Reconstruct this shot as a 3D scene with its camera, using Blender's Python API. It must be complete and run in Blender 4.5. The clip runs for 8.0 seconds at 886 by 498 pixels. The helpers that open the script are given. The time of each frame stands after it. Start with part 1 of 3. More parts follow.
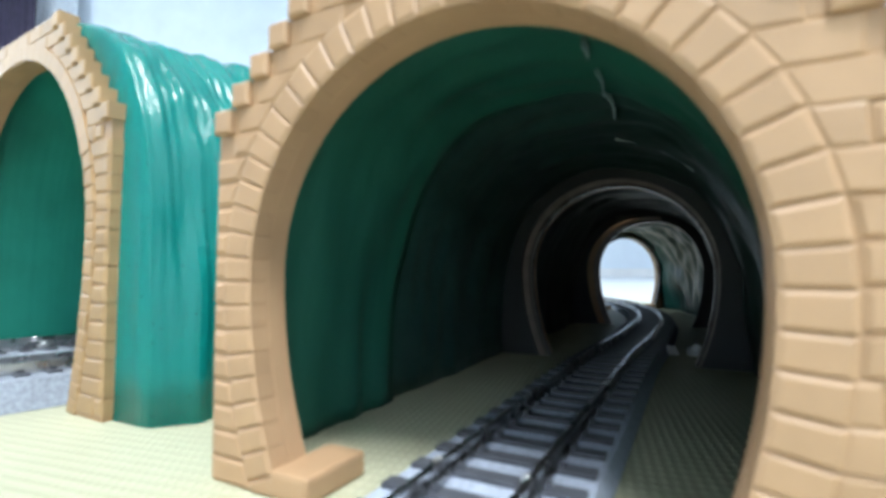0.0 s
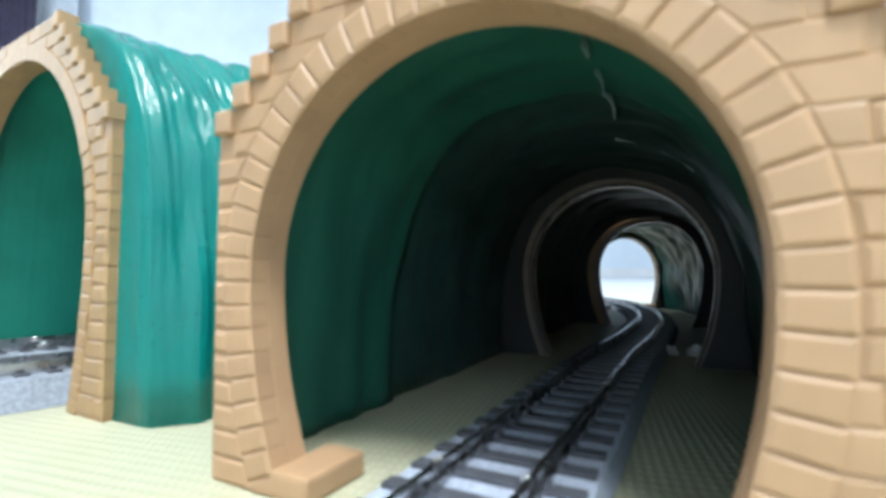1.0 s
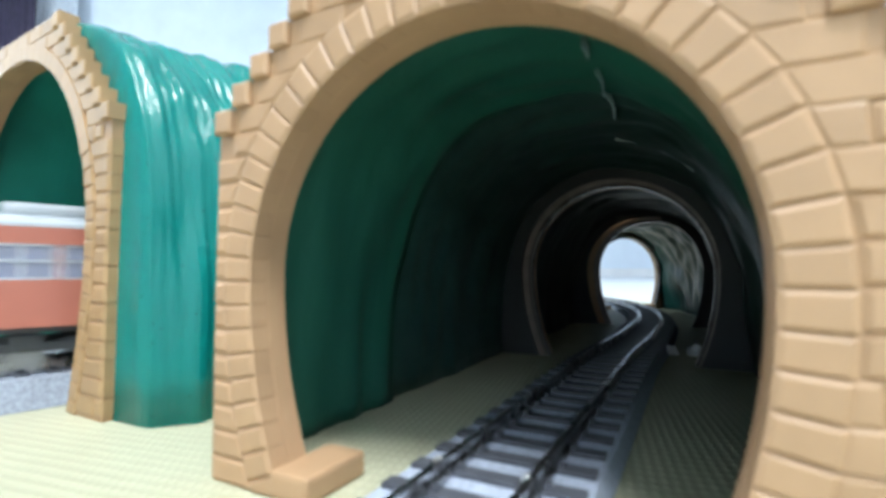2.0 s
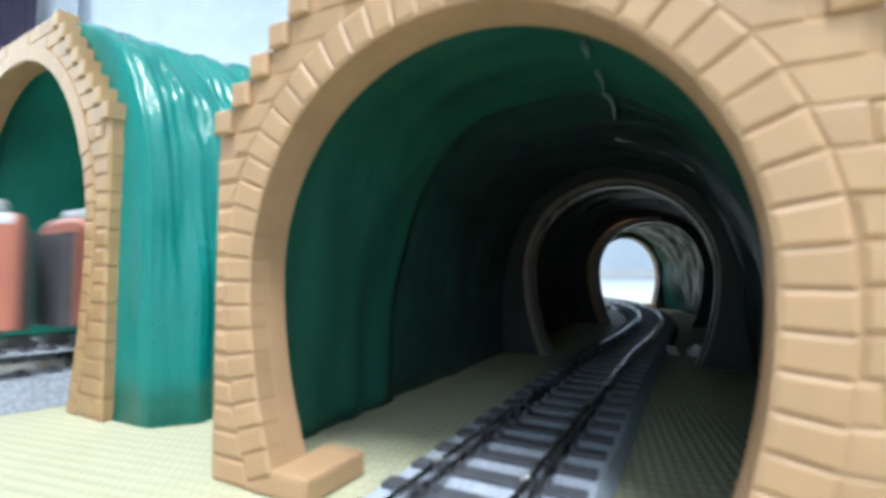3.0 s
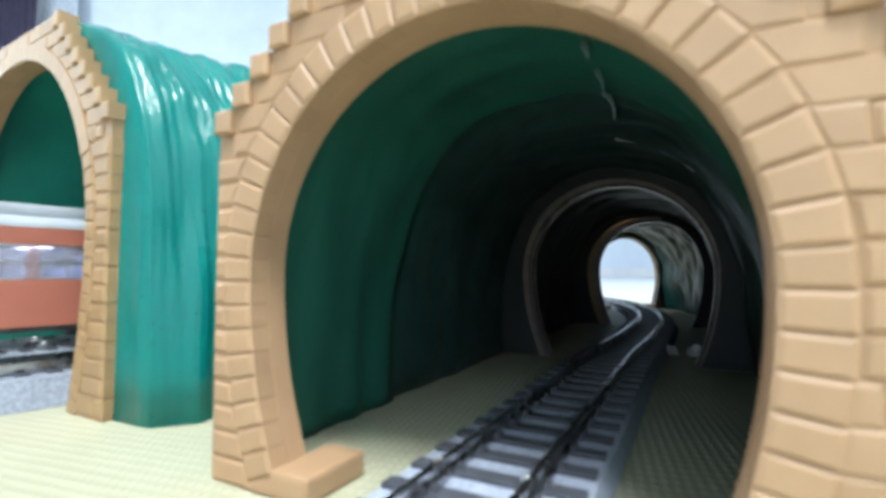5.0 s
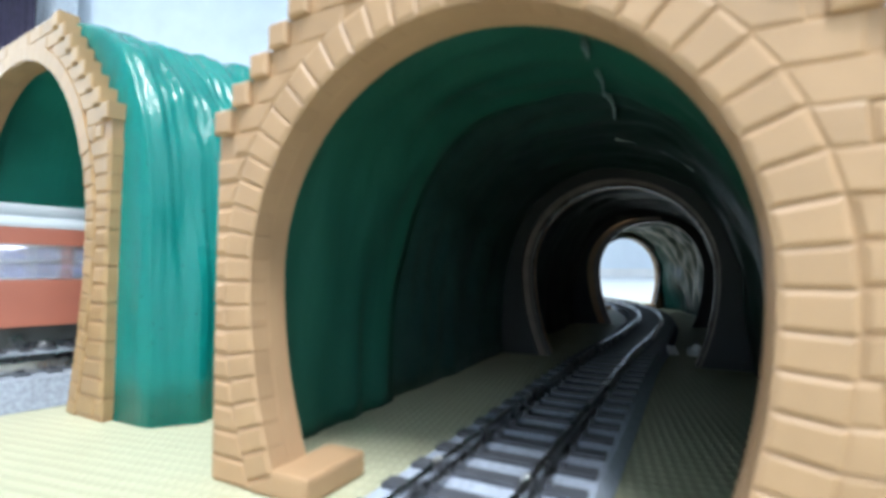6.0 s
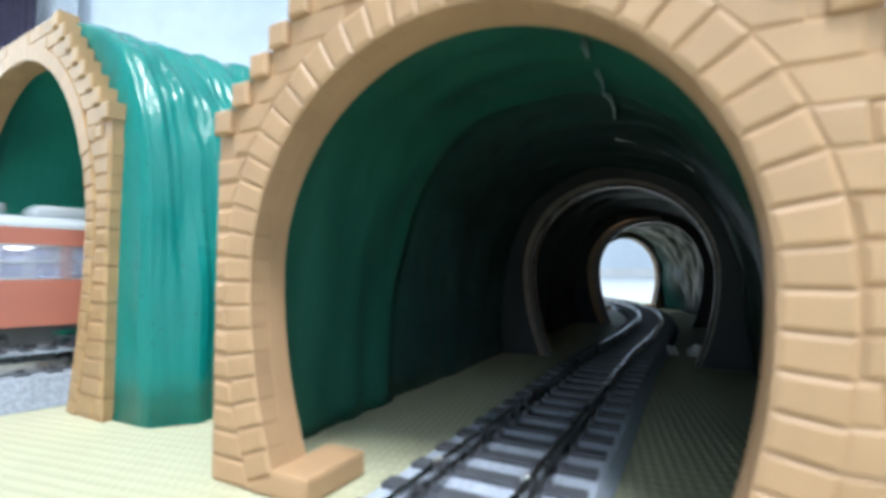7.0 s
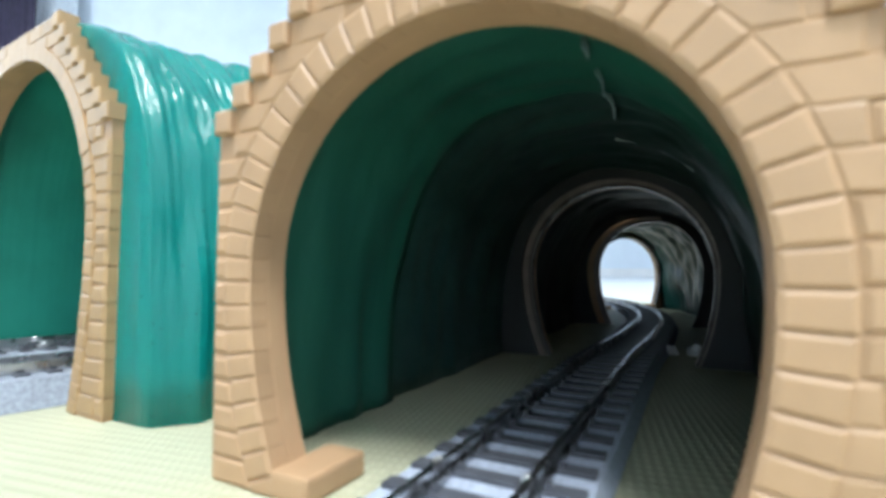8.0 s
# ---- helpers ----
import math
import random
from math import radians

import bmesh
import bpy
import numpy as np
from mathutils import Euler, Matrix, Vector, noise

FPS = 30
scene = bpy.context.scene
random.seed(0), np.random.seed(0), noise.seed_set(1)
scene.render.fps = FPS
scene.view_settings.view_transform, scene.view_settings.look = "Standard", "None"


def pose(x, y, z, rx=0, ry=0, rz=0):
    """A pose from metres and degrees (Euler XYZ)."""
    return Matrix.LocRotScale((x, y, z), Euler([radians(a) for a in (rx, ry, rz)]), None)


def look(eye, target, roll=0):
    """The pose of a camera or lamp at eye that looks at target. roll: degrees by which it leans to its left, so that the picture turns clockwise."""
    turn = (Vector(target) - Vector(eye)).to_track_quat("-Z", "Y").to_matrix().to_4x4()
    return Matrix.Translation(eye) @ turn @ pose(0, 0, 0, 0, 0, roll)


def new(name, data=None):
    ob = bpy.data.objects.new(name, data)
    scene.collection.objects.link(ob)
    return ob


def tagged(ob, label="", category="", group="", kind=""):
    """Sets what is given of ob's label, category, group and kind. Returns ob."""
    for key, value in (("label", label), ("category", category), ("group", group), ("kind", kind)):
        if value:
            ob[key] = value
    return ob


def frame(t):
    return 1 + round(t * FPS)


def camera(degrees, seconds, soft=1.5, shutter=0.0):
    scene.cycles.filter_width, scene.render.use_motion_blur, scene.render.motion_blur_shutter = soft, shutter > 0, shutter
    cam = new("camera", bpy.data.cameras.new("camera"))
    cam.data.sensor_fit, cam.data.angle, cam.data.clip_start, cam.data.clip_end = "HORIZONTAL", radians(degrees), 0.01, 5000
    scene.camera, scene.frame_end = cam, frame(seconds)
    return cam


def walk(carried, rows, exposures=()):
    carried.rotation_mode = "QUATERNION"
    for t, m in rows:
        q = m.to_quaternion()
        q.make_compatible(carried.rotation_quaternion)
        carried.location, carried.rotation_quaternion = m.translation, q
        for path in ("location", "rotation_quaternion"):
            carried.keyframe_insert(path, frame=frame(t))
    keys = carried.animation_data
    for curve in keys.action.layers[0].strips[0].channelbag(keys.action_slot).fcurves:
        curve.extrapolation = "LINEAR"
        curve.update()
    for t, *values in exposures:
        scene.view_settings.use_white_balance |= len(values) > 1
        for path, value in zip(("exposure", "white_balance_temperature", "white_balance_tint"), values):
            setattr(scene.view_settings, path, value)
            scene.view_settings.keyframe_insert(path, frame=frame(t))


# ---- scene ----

# A model railway of scale 1:150 laid on a tatami floor. Lengths below are millimetres unless a name says metres.
MM = 0.001
cam = camera(85.7, 8.0, soft=3.6, shutter=0.5)
cam.data.dof.use_dof, cam.data.dof.focus_distance, cam.data.dof.aperture_fstop = True, 0.20, 34.0
CAM = pose(0, 0, 0.0225, 92.98, 0, 0)
walk(cam, [(0.0, CAM), (8.0, CAM)], exposures=[(0.0, 0.0), (8.0, 0.0)])

# ---------------------------------------------------------------- light
world = bpy.data.worlds.new("world")
scene.world = world
world.use_nodes = True
world.node_tree.nodes["Background"].inputs[0].default_value = (0.75, 0.87, 1.0, 1)
world.node_tree.nodes["Background"].inputs[1].default_value = 0.3


def area_lamp(name, eye, target, sx, sy, power, color):
    data = bpy.data.lights.new(name, "AREA")
    data.shape, data.size, data.size_y, data.energy, data.color = "RECTANGLE", sx, sy, power, color
    ob = new(name, data)
    ob.matrix_world = look(eye, target)
    return ob


area_lamp("ceiling_lamp_light", (0.05, -0.84, 2.22), (0.05, -0.839, 0), 0.75, 0.75, 97, (0.87, 0.945, 1.0))
# Added fill from behind the camera; the south wall has no window.
area_lamp("south_window_light", (1.25, -1.93, 1.62), (0.0, 0.1, 0.0), 1.3, 1.1, 9, (0.88, 0.95, 1.0))
# Unseen fill lamp added to brighten the far wall and curtains.
area_lamp("west_window_light", (-3.55, 1.7, 1.35), (0.0, 3.2, 0.9), 1.7, 1.3, 80, (0.80, 0.91, 1.0))

# ---------------------------------------------------------------- materials


def material(name, base, rough=0.5, metal=0.0, var=0.12, scale=300.0, bump=0.1, bump_scale=1500.0, depth=0.0002,
             tint=None, stretch=(1, 1, 1), island=0.0, spec=0.5, coat=0.0, specks=0.0):
    """Base colour varied at two scales, roughness varied, fine relief. Scales are per metre."""
    m = bpy.data.materials.new(name)
    m.use_nodes = True
    nt = m.node_tree
    b = nt.nodes["Principled BSDF"]
    tc = nt.nodes.new("ShaderNodeTexCoord")
    mp = nt.nodes.new("ShaderNodeMapping")
    mp.inputs["Scale"].default_value = stretch
    nt.links.new(tc.outputs["Object"], mp.inputs[0])
    n1 = nt.nodes.new("ShaderNodeTexNoise")
    n1.inputs["Scale"].default_value = scale
    n1.inputs["Detail"].default_value = 5
    n2 = nt.nodes.new("ShaderNodeTexNoise")
    n2.inputs["Scale"].default_value = bump_scale
    n2.inputs["Detail"].default_value = 4
    for n in (n1, n2):
        nt.links.new(mp.outputs[0], n.inputs["Vector"])
    mix = nt.nodes.new("ShaderNodeMix")
    mix.data_type = "RGBA"
    lo = tint or tuple(c * (1 - 2.2 * var) for c in base)
    mix.inputs[6].default_value = (*lo, 1)
    mix.inputs[7].default_value = (*[min(1, c * (1 + var)) for c in base], 1)
    ramp = nt.nodes.new("ShaderNodeMapRange")
    ramp.inputs[1].default_value, ramp.inputs[2].default_value = 0.25, 0.7
    nt.links.new(n1.outputs[0], ramp.inputs[0])
    nt.links.new(ramp.outputs[0], mix.inputs[0])
    color = mix.outputs[2]
    if island:
        info = nt.nodes.new("ShaderNodeObjectInfo")
        hsv = nt.nodes.new("ShaderNodeHueSaturation")
        mr = nt.nodes.new("ShaderNodeMapRange")
        mr.inputs[3].default_value, mr.inputs[4].default_value = 1 - island, 1 + island
        nt.links.new(info.outputs["Random"], mr.inputs[0])
        nt.links.new(mr.outputs[0], hsv.inputs["Value"])
        nt.links.new(color, hsv.inputs["Color"])
        color = hsv.outputs[0]
    if specks:
        vo = nt.nodes.new("ShaderNodeTexVoronoi")
        vo.inputs["Scale"].default_value = specks
        nt.links.new(tc.outputs["Object"], vo.inputs["Vector"])
        dot = nt.nodes.new("ShaderNodeMapRange")
        dot.inputs[1].default_value, dot.inputs[2].default_value = 0.05, 0.12
        dot.inputs[3].default_value, dot.inputs[4].default_value = 0.35, 1.0
        nt.links.new(vo.outputs["Distance"], dot.inputs[0])
        dim = nt.nodes.new("ShaderNodeHueSaturation")
        nt.links.new(dot.outputs[0], dim.inputs["Value"])
        nt.links.new(color, dim.inputs["Color"])
        color = dim.outputs[0]
    nt.links.new(color, b.inputs["Base Color"])
    rr = nt.nodes.new("ShaderNodeMapRange")
    rr.inputs[3].default_value, rr.inputs[4].default_value = max(0.02, rough - 0.08), min(1, rough + 0.08)
    nt.links.new(n1.outputs[0], rr.inputs[0])
    nt.links.new(rr.outputs[0], b.inputs["Roughness"])
    b.inputs["Metallic"].default_value = metal
    b.inputs["Specular IOR Level"].default_value = spec
    b.inputs["Coat Weight"].default_value = coat
    if bump:
        bp = nt.nodes.new("ShaderNodeBump")
        bp.inputs["Strength"].default_value = bump
        bp.inputs["Distance"].default_value = depth
        nt.links.new(n2.outputs[0], bp.inputs["Height"])
        nt.links.new(bp.outputs[0], b.inputs["Normal"])
    return m


def glow(name, color, strength):
    m = bpy.data.materials.new(name)
    m.use_nodes = True
    b = m.node_tree.nodes["Principled BSDF"]
    b.inputs["Base Color"].default_value = (*color, 1)
    b.inputs["Emission Color"].default_value = (*color, 1)
    b.inputs["Emission Strength"].default_value = strength
    return m


def clear(name, color, rough=0.05, through_light=1.0):
    m = bpy.data.materials.new(name)
    m.use_nodes = True
    b = m.node_tree.nodes["Principled BSDF"]
    b.inputs["Base Color"].default_value = (*color, 1)
    b.inputs["Roughness"].default_value = rough
    b.inputs["Transmission Weight"].default_value = through_light
    b.inputs["IOR"].default_value = 1.3
    return m


def tatami_material():
    m = bpy.data.materials.new("tatami")
    m.use_nodes = True
    nt = m.node_tree
    b = nt.nodes["Principled BSDF"]
    tc = nt.nodes.new("ShaderNodeTexCoord")
    mp = nt.nodes.new("ShaderNodeMapping")
    mp.inputs["Rotation"].default_value = (0, 0, radians(18))
    nt.links.new(tc.outputs["Object"], mp.inputs[0])
    w1 = nt.nodes.new("ShaderNodeTexWave")
    w1.inputs["Scale"].default_value = 260
    w1.inputs["Distortion"].default_value = 0.6
    w2 = nt.nodes.new("ShaderNodeTexWave")
    w2.bands_direction = "Y"
    w2.inputs["Scale"].default_value = 170
    w2.inputs["Distortion"].default_value = 0.8
    no = nt.nodes.new("ShaderNodeTexNoise")
    no.inputs["Scale"].default_value = 60
    no.inputs["Detail"].default_value = 6
    for n in (w1, w2, no):
        nt.links.new(mp.outputs[0], n.inputs["Vector"])
    mul = nt.nodes.new("ShaderNodeMath")
    mul.operation = "MULTIPLY"
    nt.links.new(w1.outputs["Fac"], mul.inputs[0])
    nt.links.new(w2.outputs["Fac"], mul.inputs[1])
    mix = nt.nodes.new("ShaderNodeMix")
    mix.data_type = "RGBA"
    mix.inputs[6].default_value = (0.39, 0.38, 0.25, 1)
    mix.inputs[7].default_value = (0.54, 0.53, 0.37, 1)
    add = nt.nodes.new("ShaderNodeMath")
    add.operation = "MULTIPLY_ADD"
    add.inputs[1].default_value = 0.6
    nt.links.new(mul.outputs[0], add.inputs[0])
    nt.links.new(no.outputs[0], add.inputs[2])
    nt.links.new(add.outputs[0], mix.inputs[0])
    nt.links.new(mix.outputs[2], b.inputs["Base Color"])
    b.inputs["Roughness"].default_value = 0.55
    bp = nt.nodes.new("ShaderNodeBump")
    bp.inputs["Strength"].default_value = 0.55
    bp.inputs["Distance"].default_value = 0.0004
    nt.links.new(mul.outputs[0], bp.inputs["Height"])
    nt.links.new(bp.outputs[0], b.inputs["Normal"])
    return m


STONE = material("tan_brick_plastic", (0.468, 0.290, 0.160), 0.50, var=0.05, scale=160, bump=0.25, bump_scale=1800, depth=0.0001, island=0.05)
OCHRE = material("ochre_brick_plastic", (0.43, 0.270, 0.132), 0.46, var=0.06, scale=160, bump=0.25, bump_scale=1800, depth=0.0001, island=0.05)
MORTAR = material("tan_joint_plastic", (0.44, 0.265, 0.14), 0.5, var=0.06, scale=160, bump=0.2)
GREEN = material("green_plastic", (0.003, 0.20, 0.176), 0.24, var=0.12, scale=70, bump=0.36, bump_scale=420, depth=0.0012, stretch=(1, 1, 0.14), spec=0.36, specks=520)
# Matt inner face of the green shell, darkened for the shade under the vault.
SHADED_INSIDE = material("shaded_inside_green", (0.022, 0.135, 0.094), 0.5, var=0.14, scale=60, bump=0.3, bump_scale=330, depth=0.0006, stretch=(1, 1, 0.2), spec=0.3)
# Same green dimmed further in: tunnel shade put into the colour.
DEPTH_SHADE = material("depth_shade_green", (0.028, 0.084, 0.070), 0.5, var=0.12, scale=90, bump=0.4, bump_scale=420, depth=0.0004)
# Lighter green that makes up for weak light inside the double-track tunnel.
LIT_INSIDE = material("lit_inside_green", (0.022, 0.30, 0.215), 0.6, var=0.12, scale=45, bump=0.2, bump_scale=500, depth=0.0004, spec=0.25)
# Charcoal colour stands for the darkness in the middle of the tunnel.
TUNNEL_DARK = material("tunnel_dark_grey", (0.060, 0.082, 0.078), 0.5, var=0.12, scale=90, bump=0.4, bump_scale=420, depth=0.0004)
# Shaded copy of the green plastic, for the shell round the bend.
SHADED_GREEN = material("shaded_bend_green", (0.008, 0.060, 0.048), 0.36, var=0.12, scale=60, bump=0.3, bump_scale=330, depth=0.0006, stretch=(1, 1, 0.2), spec=0.2)
# Tan portal lining as it looks in tunnel shade, painted dark brown.
SHADED_LINING = material("shaded_lining_brown", (0.115, 0.092, 0.080), 0.28, var=0.12, scale=160, bump=0.2, bump_scale=1800, depth=0.0001, spec=0.5)
# Lighter than the dark lining: a painted glint along its rim.
RIM_GLINT = material("rim_glint_brown", (0.25, 0.20, 0.17), 0.32, var=0.12, scale=300, bump=0.2, bump_scale=1800, depth=0.0001)
# Near-black that stands for deep shade round the inner arches.
PLATE_SHADE = material("plate_shade_black", (0.026, 0.029, 0.030), 0.55, var=0.12, scale=120, bump=0.2, bump_scale=600)
# Pale colour painted in place of light leaking through the vault's seams.
LEAK_LIGHT = material("painted_leak_light", (0.50, 0.66, 0.66), 0.3, var=0.1, scale=400, bump=0.1)
BALLAST = material("grey_ballast", (0.45, 0.50, 0.60), 0.85, var=0.13, scale=1500, bump=0.8, bump_scale=2200, depth=0.0004)
PALE_BALLAST = material("speckled_grey_ballast", (0.31, 0.34, 0.39), 0.85, var=0.16, scale=1500, bump=0.8, bump_scale=2200, depth=0.0004)
TIE = material("dark_tie_plastic", (0.085, 0.090, 0.105), 0.5, var=0.15, scale=400, bump=0.3)
RAIL = material("nickel_rail", (0.55, 0.55, 0.56), 0.28, metal=1.0, var=0.1, scale=300, bump=0.05)
CHROME = material("bright_joiner", (0.92, 0.92, 0.92), 0.35, metal=1.0, var=0.05, bump=0)
TATAMI = tatami_material()
WALL = material("pale_wallpaper", (0.76, 0.84, 0.92), 0.9, var=0.03, scale=6, bump=0.15, bump_scale=300, depth=0.001)
PALE_FLOOR = material("pale_floor_sheet", (0.74, 0.77, 0.80), 0.4, var=0.04, scale=3, bump=0.1, bump_scale=80, depth=0.0005)
WHITE = material("white_paint", (0.82, 0.83, 0.84), 0.5, var=0.03, scale=8, bump=0.05, bump_scale=200)
CURTAIN = material("white_lace", (0.80, 0.86, 0.93), 0.9, var=0.05, scale=30, bump=0.2, bump_scale=600)
PURPLE = material("dark_purple_cloth", (0.055, 0.045, 0.085), 0.85, var=0.15, scale=20, bump=0.3, bump_scale=500)
VERMILION = material("vermilion_paint", (0.47, 0.155, 0.105), 0.35, var=0.04, scale=150, bump=0.05, bump_scale=900)
ROOF = material("silver_grey_roof", (0.45, 0.485, 0.51), 0.45, var=0.05, scale=200, bump=0.05)
DARK = material("dark_grey_underframe", (0.06, 0.065, 0.07), 0.55, var=0.15, scale=300, bump=0.3)
GANGWAY = material("grey_gangway", (0.10, 0.10, 0.11), 0.7, var=0.12, scale=300, bump=0.2)
SEAT = material("blue_seat_moulding", (0.30, 0.36, 0.68), 0.6, var=0.1, scale=300, bump=0.1)
FRAME = material("aluminium_sash", (0.62, 0.64, 0.66), 0.35, metal=0.8, var=0.05, bump=0.0)
GLASS = clear("milky_car_glass", (0.42, 0.44, 0.54), 0.12, 0.5)
HEADLAMP = glow("lit_headlamp", (1.0, 0.97, 0.93), 14.0)
CABIN = glow("lit_ceiling_tube", (0.86, 0.92, 1.0), 40.0)
SHADE = glow("lamp_diffuser", (1.0, 0.98, 0.95), 2.5)

# ---------------------------------------------------------------- mesh helpers


def part(name, bm, mat, parent=None, label="", smooth=False, scale=MM):
    """Links a bmesh in millimetres as one mesh object under a thing or part."""
    bmesh.ops.scale(bm, vec=(scale,) * 3, verts=bm.verts)
    me = bpy.data.meshes.new(name)
    bm.normal_update()
    bm.to_mesh(me)
    bm.free()
    me.materials.append(mat)
    if smooth:
        for p in me.polygons:
            p.use_smooth = True
    ob = new(name, me)
    ob.parent = parent
    if label:
        tagged(ob, label)
    return ob


def thing(name, label, category, m=None, group="", kind=""):
    ob = new(name)
    ob.empty_display_size = 0.005
    if m is not None:
        ob.matrix_world = m
    return tagged(ob, label, category, group, kind)


def box(bm, x0, x1, y0, y1, z0, z1, bevel=0.0):
    r = bmesh.ops.create_cube(bm, size=1.0)
    for v in r["verts"]:
        v.co = Vector((x0 + (v.co.x + 0.5) * (x1 - x0), y0 + (v.co.y + 0.5) * (y1 - y0), z0 + (v.co.z + 0.5) * (z1 - z0)))
    if bevel:
        edges = list({e for v in r["verts"] for e in v.link_edges})
        bmesh.ops.bevel(bm, geom=edges, offset=bevel, segments=2, profile=0.6, affect="EDGES")


def cylinder(bm, p0, p1, r0, r1=None, seg=16):
    a, b = Vector(p0), Vector(p1)
    d = b - a
    m = Matrix.Translation((a + b) / 2) @ d.to_track_quat("Z", "Y").to_matrix().to_4x4()
    bmesh.ops.create_cone(bm, cap_ends=True, segments=seg, radius1=r0, radius2=r0 if r1 is None else r1, depth=d.length, matrix=m)


def prism(bm, poly, y0, y1, chamfer=0.0):
    """A slab with outline poly in (x, z), from y0 (front) to y1; its front edge is worn back by chamfer."""
    n = len(poly)
    cx, cz = sum(p[0] for p in poly) / n, sum(p[1] for p in poly) / n
    back = [bm.verts.new((x, y1, z)) for x, z in poly]
    mid = [bm.verts.new((x, y0 + chamfer, z)) for x, z in poly]
    rings = [back, mid]
    if chamfer:
        front = []
        for x, z in poly:
            dx, dz = cx - x, cz - z
            k = min(0.45, chamfer * 2.3 / max(1e-6, math.hypot(dx, dz)))
            front.append(bm.verts.new((x + dx * k, y0, z + dz * k)))
        rings.append(front)
    for a, b in zip(rings, rings[1:]):
        for i in range(n):
            bm.faces.new((a[i], a[(i + 1) % n], b[(i + 1) % n], b[i]))
    bm.faces.new(rings[-1])
    bm.faces.new(back[::-1])
    bmesh.ops.recalc_face_normals(bm, faces=bm.faces[:])


def extrude_path(bm, section, path, closed=True):
    """Sweeps a closed section of (lateral, z) along path rows (x, y, yaw)."""
    rows = []
    for x, y, yaw in path:
        a = radians(yaw)
        rows.append([bm.verts.new((x + l * math.cos(a), y - l * math.sin(a), z)) for l, z in section])
    n = len(section)
    for a, b in zip(rows, rows[1:]):
        for i in range(n if closed else n - 1):
            bm.faces.new((a[i], a[(i + 1) % n], b[(i + 1) % n], b[i]))
    if closed:
        bm.faces.new(rows[0][::-1])
        bm.faces.new(rows[-1])
    bmesh.ops.recalc_face_normals(bm, faces=bm.faces[:])


# ---------------------------------------------------------------- plan of the lines
HEADING = 27.6            # of the straight line through the arched tunnels
STRAIGHT = 165.0          # it bends to the left after this length
BEND = 380.0
LOOP = (-394.0, 363.0)    # centre of the double-track loop
OUTER, INNER = 420.0, 387.0


def line(s, side=0.0):
    """The single line: x, y and heading s millimetres past the near portal."""
    a = radians(HEADING)
    k = min(s, STRAIGHT)
    x, y, yaw = -0.1 + k * math.sin(a), 40.0 + k * math.cos(a), HEADING
    if s > STRAIGHT:
        t = (s - STRAIGHT) / BEND
        cx, cy = x - BEND * math.cos(a), y + BEND * math.sin(a)
        yaw = HEADING - math.degrees(t)
        b = radians(yaw)
        x, y = cx + BEND * math.cos(b), cy - BEND * math.sin(b)
    b = radians(yaw)
    return x + side * math.cos(b), y - side * math.sin(b), yaw


def track_line(s, side=0.0):
    """The rails do not run quite square through the arches."""
    t = min(1.0, max(0.0, (s - 75) / 60))
    ease = -1.95 * (1 - t * t * (3 - 2 * t))
    return line(s, 2.8 + ease + side)


def loop(deg, r=OUTER):
    a = radians(deg)
    return LOOP[0] + r * math.cos(a), LOOP[1] + r * math.sin(a), -deg


